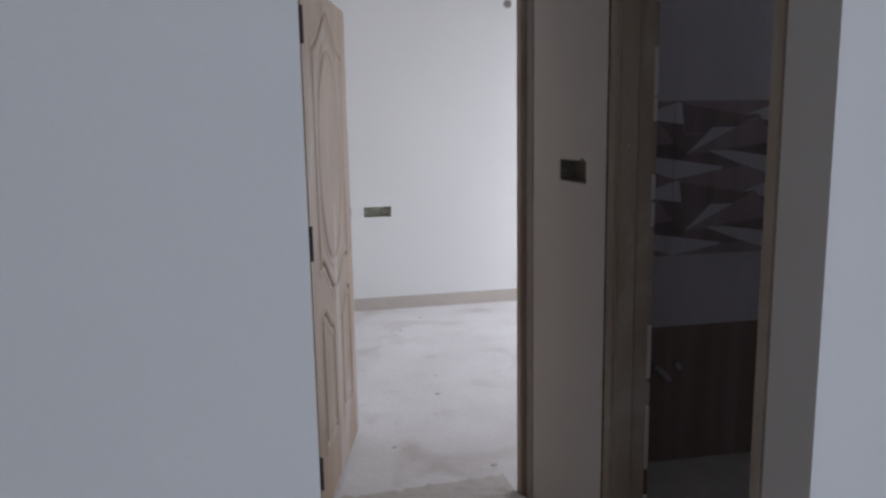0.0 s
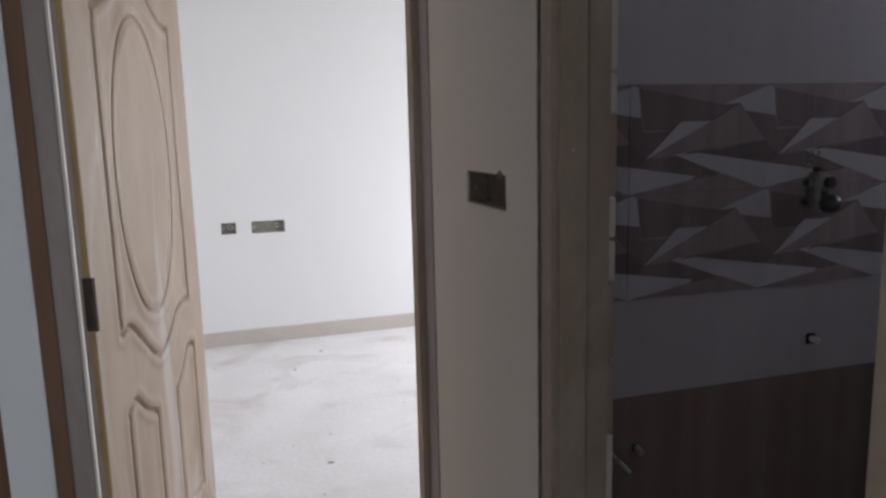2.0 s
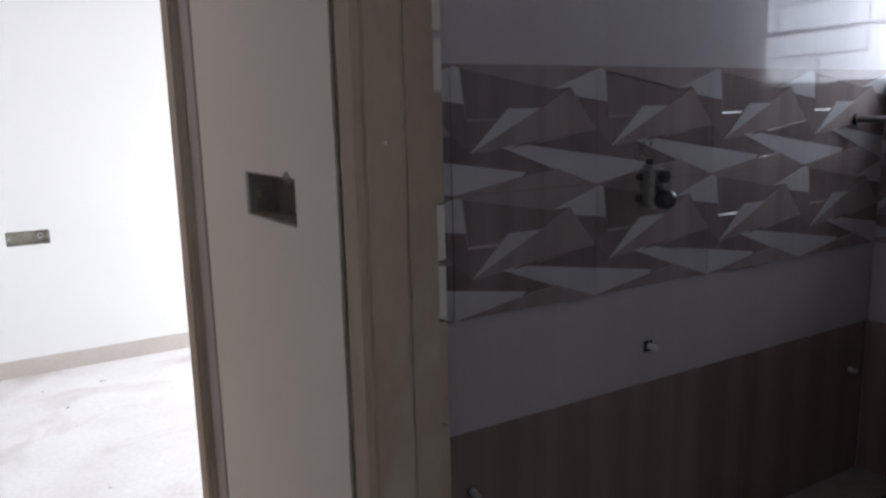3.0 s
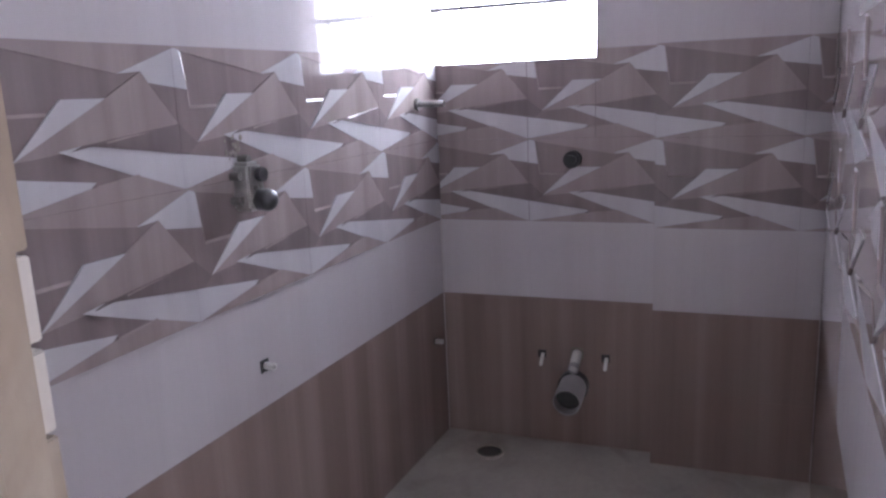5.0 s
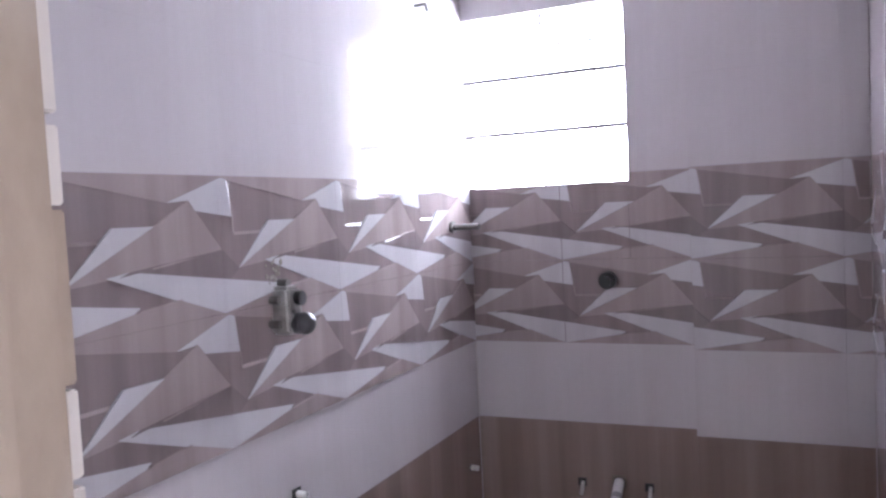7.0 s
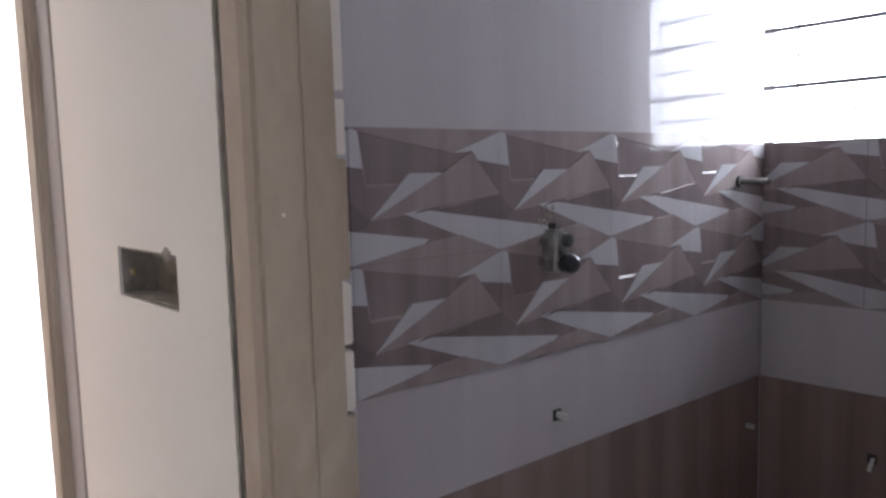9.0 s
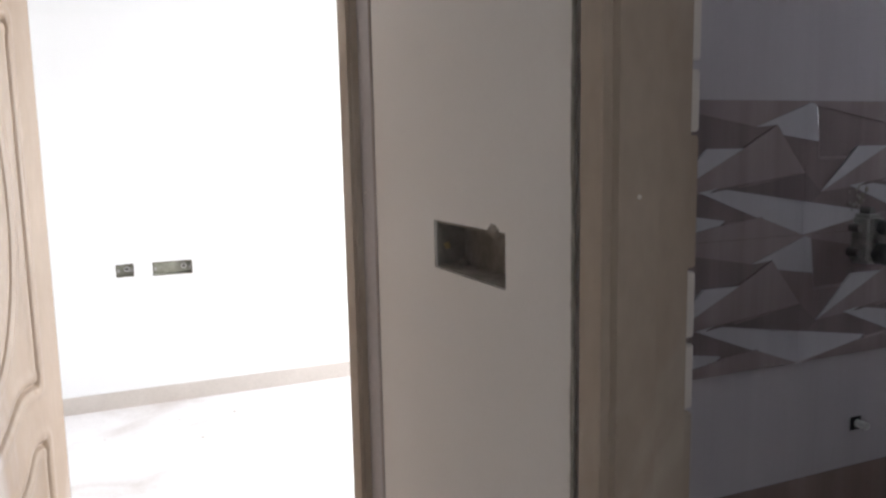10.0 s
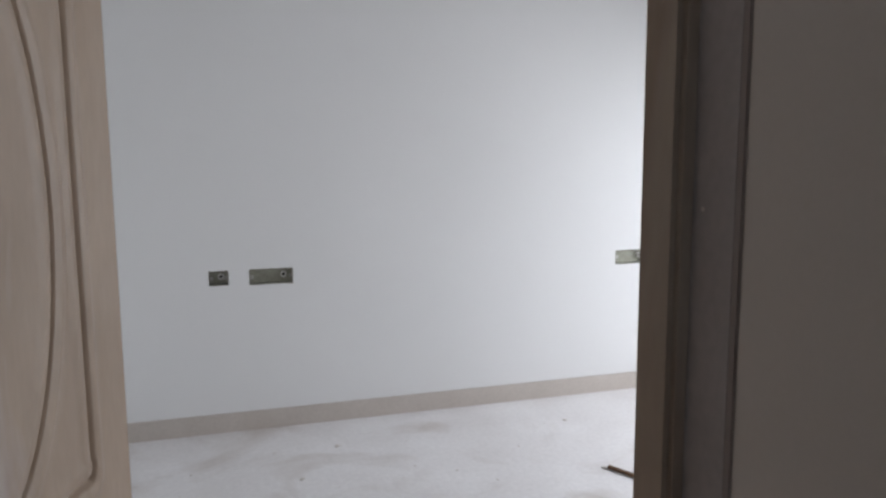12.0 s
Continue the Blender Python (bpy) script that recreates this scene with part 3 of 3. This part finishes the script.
# ---- bathroom pipes and valves ----
def on_left(x, z):
    return pose(x, left_y(x), z, 0, 0, -math.degrees(math.atan(0.065)))


v = thing("mixer_valve", on_left(2.065, 1.165), "grimy metal concealed mixer valve body on the tiled wall", "valve")
part("body", boxes((-0.030, -0.050, -0.055, 0.022, 0.010, 0.060), bevel=0.009), BRASSY, v)
part("spindle", tubes(((0.004, -0.048, -0.030), (0.004, -0.066, -0.030), 0.026, 0, 24), ((0.004, -0.066, -0.030), (0.004, -0.073, -0.030), 0.021, 0, 24)), CAP, v)
dome = bmesh.new()
bmesh.ops.create_uvsphere(dome, u_segments=24, v_segments=14, radius=0.027, matrix=Matrix.Translation((0.006, -0.068, -0.030)))
for f in dome.faces:
    f.smooth = True
part("cap", dome, CAP, v, "dark glossy domed cap")
part("flange", tubes(((-0.004, -0.046, 0.0), (-0.004, -0.052, 0.0), 0.022, 0.012, 20)), BRASSY, v)
splash = bmesh.new()
srnd = random.Random(11)
for k in range(16):
    bmesh.ops.create_icosphere(splash, subdivisions=1, radius=srnd.uniform(0.002, 0.007), matrix=Matrix.Translation((srnd.uniform(-0.05, 0.01), -0.004, srnd.uniform(0.068, 0.125))) @ Matrix.Diagonal((1, 0.35, 1.2, 1)))
part("mortar_splash", splash, CEMENT, v, "pale mortar splashes above the valve")
part("cartridge", tubes(((0.006, -0.048, 0.030), (0.006, -0.064, 0.030), 0.017, 0, 20)), CAP, v)
for sx, sz in ((-0.036, 0.030), (-0.036, -0.028), (0.0, 0.066)):
    part("inlet", tubes(((sx, -0.030, sz), (sx, 0.004, sz), 0.010, 0, 14)), STEEL, v)
part("screw", tubes(((-0.014, -0.050, 0.0), (-0.014, -0.055, 0.0), 0.006, 0, 10)), STEEL, v)
part("chipped_cutout", boxes((-0.014, -0.003, 0.082, 0.006, 0.001, 0.108), bevel=0.001), HOLE, v, "rough cut tile edge above the valve")


def stub(name, m, label, size=0.028, length=0.045, drop=0.0, mat=WHITEP, bore=0.0095):
    t = thing(name, m, label, "pipe")
    h = size / 2
    # flat black plate on the tile, painted shade of the cut hole
    part("cutout", boxes((-h, -0.0022, -h, h, 0.0, h)), BLACKP_SHADE, t, "black plate for the shade of a square hole in the tile")
    part("pipe_end", tubes(((0.003, 0, 0), (0.003, -length, -drop), bore, bore * 0.63, 16)), mat, t)
    return t


stub("tap_outlet", on_left(2.085, 0.708), "short white pipe stub in a square tile cut-out", 0.032, 0.030)
stub("plugged_outlet", on_left(3.10, 0.432), "small white pipe plug low on the brown tiles", 0.02, 0.03)
bent = thing("bent_pipe", on_left(1.385, 0.440), "bent grey pipe end low on the brown tiles", "pipe")
part("pipe_end", tubes(((0, 0, 0), (0.012, -0.035, -0.012), 0.010, 0, 14), ((0.012, -0.035, -0.012), (0.040, -0.055, -0.045), 0.0095, 0, 14)), PVC, bent)
part("nut", tubes(((0, -0.001, 0), (0, -0.012, 0), 0.016, 0, 6)), STEEL, bent)
stub("low_outlet", on_left(1.478, 0.442), "grey pipe stub low on the wall near the door", 0.020, 0.03, 0.008, PVC)
tp = thing("shower_pipe", on_left(3.03, 1.322), "short chrome shower pipe beneath the window", "pipe")
part("pipe_end", tubes(((0, 0, 0), (0, -0.11, 0.0), 0.011, 0.008, 18)), STEEL, tp)
part("collar", tubes(((0, -0.002, 0), (0, -0.014, 0), 0.021, 0, 18)), STEEL, tp)

def on_back(y, z):
    return pose(3.2, y, z, 0, 0, -90)


kb = thing("outlet_plug", on_back(2.343, 1.112), "dark round plug on the patterned tiles", "plug")
part("plug_body", tubes(((0, 0, 0), (0, -0.035, 0), 0.030, 0, 24)), BLACKP_SHADE, kb)
part("plug_head", tubes(((0, -0.0352, 0), (0, -0.045, 0), 0.018, 0, 6)), BLACKP_SHADE, kb)
for y in (2.465, 2.229):
    stub("fixing_pipe", on_back(y, 0.381), "thin pipe stub in a small square hole", 0.030, 0.040, 0.030, WHITEP, 0.0065)
fl = thing("flush_pipe", on_back(2.333, 0.392), "grey flush pipe stub above the soil pipe", "pipe")
part("pipe_end", tubes(((0, 0, 0), (0, -0.075, -0.030), 0.0175, 0.013, 20)), WHITEP, fl)
part("socket", tubes(((0, -0.062, -0.025), (0, -0.085, -0.034), 0.0185, 0.0178, 20)), PVC, fl)
part("cutout", boxes((-0.024, -0.0022, -0.022, 0.024, 0.0, 0.024)), HOLE, fl, "rough square cut in the tile")
so = thing("soil_pipe", on_back(2.345, 0.270), "wide open grey plastic soil pipe from the wall", "pipe")
part("pipe_end", tubes(((0, 0, 0), (0, -0.15, -0.012), 0.050, 0.0455, 36)), PVC, so)
# black disc near the mouth gives the pipe its dark inside
part("soil_pipe_shade", tubes(((0, -0.105, -0.0084), (0, -0.11, -0.0088), 0.0452, 0, 30)), BLACKP_SHADE, so)
part("collar", tubes(((0, -0.001, 0), (0, -0.03, 0), 0.056, 0.0505, 36)), BLACKP_SHADE, so)
dr = thing("floor_drain", pose(3.04, 2.635, 0.03), "round open drain hole in the cement floor", "drain")
part("rim", tubes(((0, 0, 0.0), (0, 0, 0.010), 0.056, 0.046, 30)), CEMENT, dr)
# black disc stands for the shaded depth of the drain
part("hole", tubes(((0, 0, 0.0005), (0, 0, 0.004), 0.0455, 0, 30)), BLACKP_SHADE, dr)
hk = thing("wall_hook", on_left(2.843, 2.055), "small dark nail high on the light tiles", "hook")
part("shank", tubes(((0, 0, 0), (0.0, -0.04, 0.0), 0.005, 0, 8), ((0, -0.04, 0), (0, -0.045, -0.025), 0.005, 0, 8)), STEEL, hk)

# ---- tiles ----
TW, TH, TT = 0.440, 0.298, 0.011
# facets of the pattern over one repeat: shade, outline, height, slope along and up
FACETS = [
    (1, [(0.018, 0.99), (0.02, 1.0), (1.02, 1.0), (1.018, 0.987), (0.668, 0.811), (0.054, 0.968)], 0.0026, 0.0010, 0.0020),
    (2, [(0.054, 0.968), (0.668, 0.811), (0.80, 0.825), (0.586, 0.66), (0.362, 0.661), (0.292, 0.571), (0.091, 0.571), (0.076, 0.70)], 0.0012, 0.0, -0.0015),
    (0, [(0.668, 0.811), (1.018, 0.987), (1.054, 0.968), (1.077, 0.70), (0.842, 0.75), (0.80, 0.825)], 0.0040, 0.0030, 0.0),
    (0, [(0.115, 0.321), (0.362, 0.661), (0.586, 0.659)], 0.0040, -0.0015, 0.0020),
    (1, [(0.115, 0.316), (0.586, 0.657), (0.80, 0.825), (0.842, 0.75), (1.0, 0.467), (0.387, 0.35)], 0.0026, 0.0018, 0.0012),
    (2, [(0.842, 0.75), (1.077, 0.70), (1.091, 0.571), (1.292, 0.571), (1.115, 0.318), (1.0, 0.467)], 0.0032, -0.0010, 0.0012),
    (3, [(0.387, 0.35), (1.0, 0.465), (1.115, 0.315), (1.045, 0.243), (0.441, 0.379)], 0.0040, 0.0008, 0.0015),
    (0, [(0.321, 0.356), (0.441, 0.379), (1.486, 0.144), (1.455, 0.113), (1.0, 0.0), (0.701, 0.147)], 0.0028, -0.0004, -0.0030),
    (2, [(0.045, 0.243), (0.115, 0.315), (0.387, 0.352), (0.321, 0.356), (0.701, 0.147), (0.486, 0.112), (0.486, 0.144)], 0.0016, 0.0010, 0.0010),
    (1, [(0.0, 0.0), (0.455, 0.112), (0.715, 0.149), (1.0, 0.0)], 0.0036, 0.0, 0.0020),
    # sloping lips where a raised facet meets a lower one, lightened like lit edges
    (1, [(0.090, 0.588), (0.292, 0.588), (0.286, 0.565), (0.091, 0.565)], 0.0030, 0.0, -0.10),
    (1, [(1.076, 0.705), (1.088, 0.700), (1.100, 0.571), (1.088, 0.571)], 0.0032, -0.10, 0.0),
    (1, [(1.052, 0.968), (1.060, 0.965), (1.088, 0.700), (1.077, 0.700)], 0.0036, -0.06, 0.0),
    (1, [(0.560, 0.389), (1.0, 0.473), (1.0, 0.461), (0.562, 0.377)], 0.0040, 0.008, -0.06),
    (1, [(0.486, 0.124), (0.725, 0.158), (0.722, 0.143), (0.486, 0.110)], 0.0036, 0.006, -0.06),
]


def clip_span(poly):
    """The part of an outline between 0 and 1 along the tile."""
    for edge, keep in ((0.0, 1), (1.0, -1)):
        out = []
        for (ax, az), (bx, bz) in zip(poly, poly[1:] + poly[:1]):
            ina, inb = (ax - edge) * keep >= 0, (bx - edge) * keep >= 0
            if ina:
                out.append((ax, az))
            if ina != inb:
                k = (edge - ax) / (bx - ax)
                out.append((edge, az + k * (bz - az)))
        poly = out
        if len(poly) < 3:
            return []
    return [p for p, q in zip(poly, poly[1:] + poly[:1]) if abs(p[0] - q[0]) + abs(p[1] - q[1]) > 1e-5]


def tile_mesh(kind, w, h):
    bm = bmesh.new()
    g = 0.0003 if kind == "pattern" else 0.00012
    box(bm, g, -0.0, g, w - g, TT, h - g)
    for f in bm.faces:
        f.material_index = 3 if kind == "pattern" else 0
    if kind == "pattern":
        for (mi, whole, up, su, sv), shift in itertools.product(FACETS, (0.0, -1.0)):
            cu, cv = sum(p[0] for p in whole) / len(whole), sum(p[1] for p in whole) / len(whole)
            poly = clip_span([(u + shift, q) for u, q in whole])
            if len(poly) < 3:
                continue
            fr, bk = [], []
            for u, q in poly:
                x, z = g + u * (TW - 2 * g), g + q * (TH - 2 * g)
                high = max(0.0006, 1.5 * (up + su * (u - shift - cu) + sv * (q - cv)))
                fr.append(bm.verts.new((x, -high, z)))
                bk.append(bm.verts.new((x, 0.0005, z)))
            faces = [bm.faces.new(fr)]
            for i in range(len(fr)):
                j = (i + 1) % len(fr)
                faces.append(bm.faces.new((fr[i], fr[j], bk[j], bk[i])))
            for f in faces:
                f.material_index = mi
    bmesh.ops.recalc_face_normals(bm, faces=bm.faces)
    me = bpy.data.meshes.new("tile")
    bm.to_mesh(me)
    bm.free()
    for x in {"pattern": (T_WHITE, T_A, T_B, T_C), "light": (T_LIGHT,), "dark": (T_DARK,)}[kind]:
        me.materials.append(x)
    return me


MESHES = {}
def tile(kind, w, h, m, parent):
    key = (kind, round(w, 3), round(h, 3))
    if key not in MESHES:
        MESHES[key] = tile_mesh(kind, w, h)
    ob = new("tile", MESHES[key])
    ob.matrix_world = m
    ob.parent = parent
    return ob


ROWS = [(0.0, 0.30, "dark"), (0.3, 0.30, "dark"), (0.6, 0.288, "light"), (0.888, TH, "pattern"), (1.186, TH, "pattern"), (1.484, 0.30, "light"), (1.784, 0.30, "light"), (2.084, 0.30, "light"), (2.384, 0.36, "light")]


def tiling(name, p0, p1, first, label, hole=None):
    """Tile faces from p0 to p1; seen from the right of that way. first: width of the first, cut tile."""
    p0, p1 = Vector(p0), Vector(p1)
    length, ang = (p1 - p0).length, math.degrees(math.atan2(p1.y - p0.y, p1.x - p0.x))
    holder = thing(name, pose(0, 0, 0), label, "wall tiling", kind="structure")
    for z, rise, kind in ROWS:
        s, w = 0.0, first
        while s < length - 0.004:
            w = min(w, length - s)
            spans = [(s, s + w, z, z + rise)]
            if hole and s + w > hole[0] and s < hole[1] and z + rise > hole[2] and z < hole[3]:
                spans = []
                if s < hole[0] - 0.01:
                    spans.append((s, hole[0], z, z + rise))
                if s + w > hole[1] + 0.01:
                    spans.append((hole[1], s + w, z, z + rise))
                a, b = max(s, hole[0]), min(s + w, hole[1])
                if z < hole[2] - 0.01:
                    spans.append((a, b, z, hole[2]))
                if z + rise > hole[3] + 0.01:
                    spans.append((a, b, hole[3], z + rise))
            for a, b, c, e in spans:
                q = p0 + (p1 - p0) * (a / length)
                if len(spans) == 1 and abs(b - a - TW) < 0.002 and kind == "pattern" or kind != "pattern":
                    tile(kind, b - a, e - c, pose(q.x, q.y, c, 0, 0, ang), holder)
                else:
                    cut_tile(b - a, e - c, a - s if s else a + TW - first, c - z, pose(q.x, q.y, c, 0, 0, ang), holder)
            s, w = s + w, TW


def cut_tile(w, h, u0, v0, m, parent):
    """A patterned tile sawn to size: the piece that starts u0, v0 into the whole tile."""
    me = tile_mesh("pattern", TW, TH)
    bm = bmesh.new()
    bm.from_mesh(me)
    for co, no in (((u0, 0, 0), (-1, 0, 0)), ((u0 + w - 0.002, 0, 0), (1, 0, 0)), ((0, 0, v0), (0, 0, -1)), ((0, 0, v0 + h - 0.002), (0, 0, 1))):
        bmesh.ops.bisect_plane(bm, geom=bm.verts[:] + bm.edges[:] + bm.faces[:], plane_co=co, plane_no=no, clear_outer=True)
    bmesh.ops.translate(bm, verts=bm.verts, vec=(-u0, 0, -v0))
    bm.to_mesh(me)
    bm.free()
    ob = new("tile", me)
    ob.matrix_world = m
    ob.parent = parent


tiling("tiling_north", (1.045, left_y(1.045)), (3.199, 2.8505), (1.880 - 1.045) % TW, "bathroom wall tiles with a faceted brown and white band")
tiling("tiling_east", (3.2, 2.848), (3.2, 2.063), 0.345, "bathroom end wall tiles with a faceted band below the window", (0, 0.584, WIN[2], WIN[3]))
tiling("tiling_casing", (3.12, 2.059), (3.12, 1.545), TW, "tiles on the shallow casing of the end wall")
tiling("tiling_south", (3.119, 1.543), (1.045, 1.676), 0.40, "glossy bathroom wall tiles with a faceted band")
side = thing("tiling_casing_side", pose(0, 0, 0), "narrow tile strip on the casing's side", "wall tiling", kind="structure")
for z, rise, kind in ROWS:
    tile("dark" if kind == "pattern" else kind, 0.066, rise, pose(3.199, 2.0605, z, 0, 0, 180), side)
ends = thing("tiling_edges", pose(0, 0, 0), "rough cut tile ends beside the bathroom door frame", "wall tiling", kind="structure")
for z0, z1, mat in ((0.03, 0.22, CREAM), (0.222, 0.30, RAWWOOD), (0.31, 0.52, CREAM), (0.525, 0.60, FRAME), (0.61, 0.78, CREAM), (0.785, 0.93, FRAME), (0.935, 1.085, FRAME), (1.09, 1.166, CREAM),
                    (1.174, 1.25, CREAM), (1.255, 1.403, FRAME), (1.407, 1.474, CREAM), (1.484, 1.62, CREAM), (1.625, 1.75, FRAME), (1.755, 1.9, CREAM)):
    ob = mesh_object("tile", boxes((1.0145, 2.406, z0, 1.0325, 2.4365, z1), bevel=0.002), mat)
    ob.parent = ends
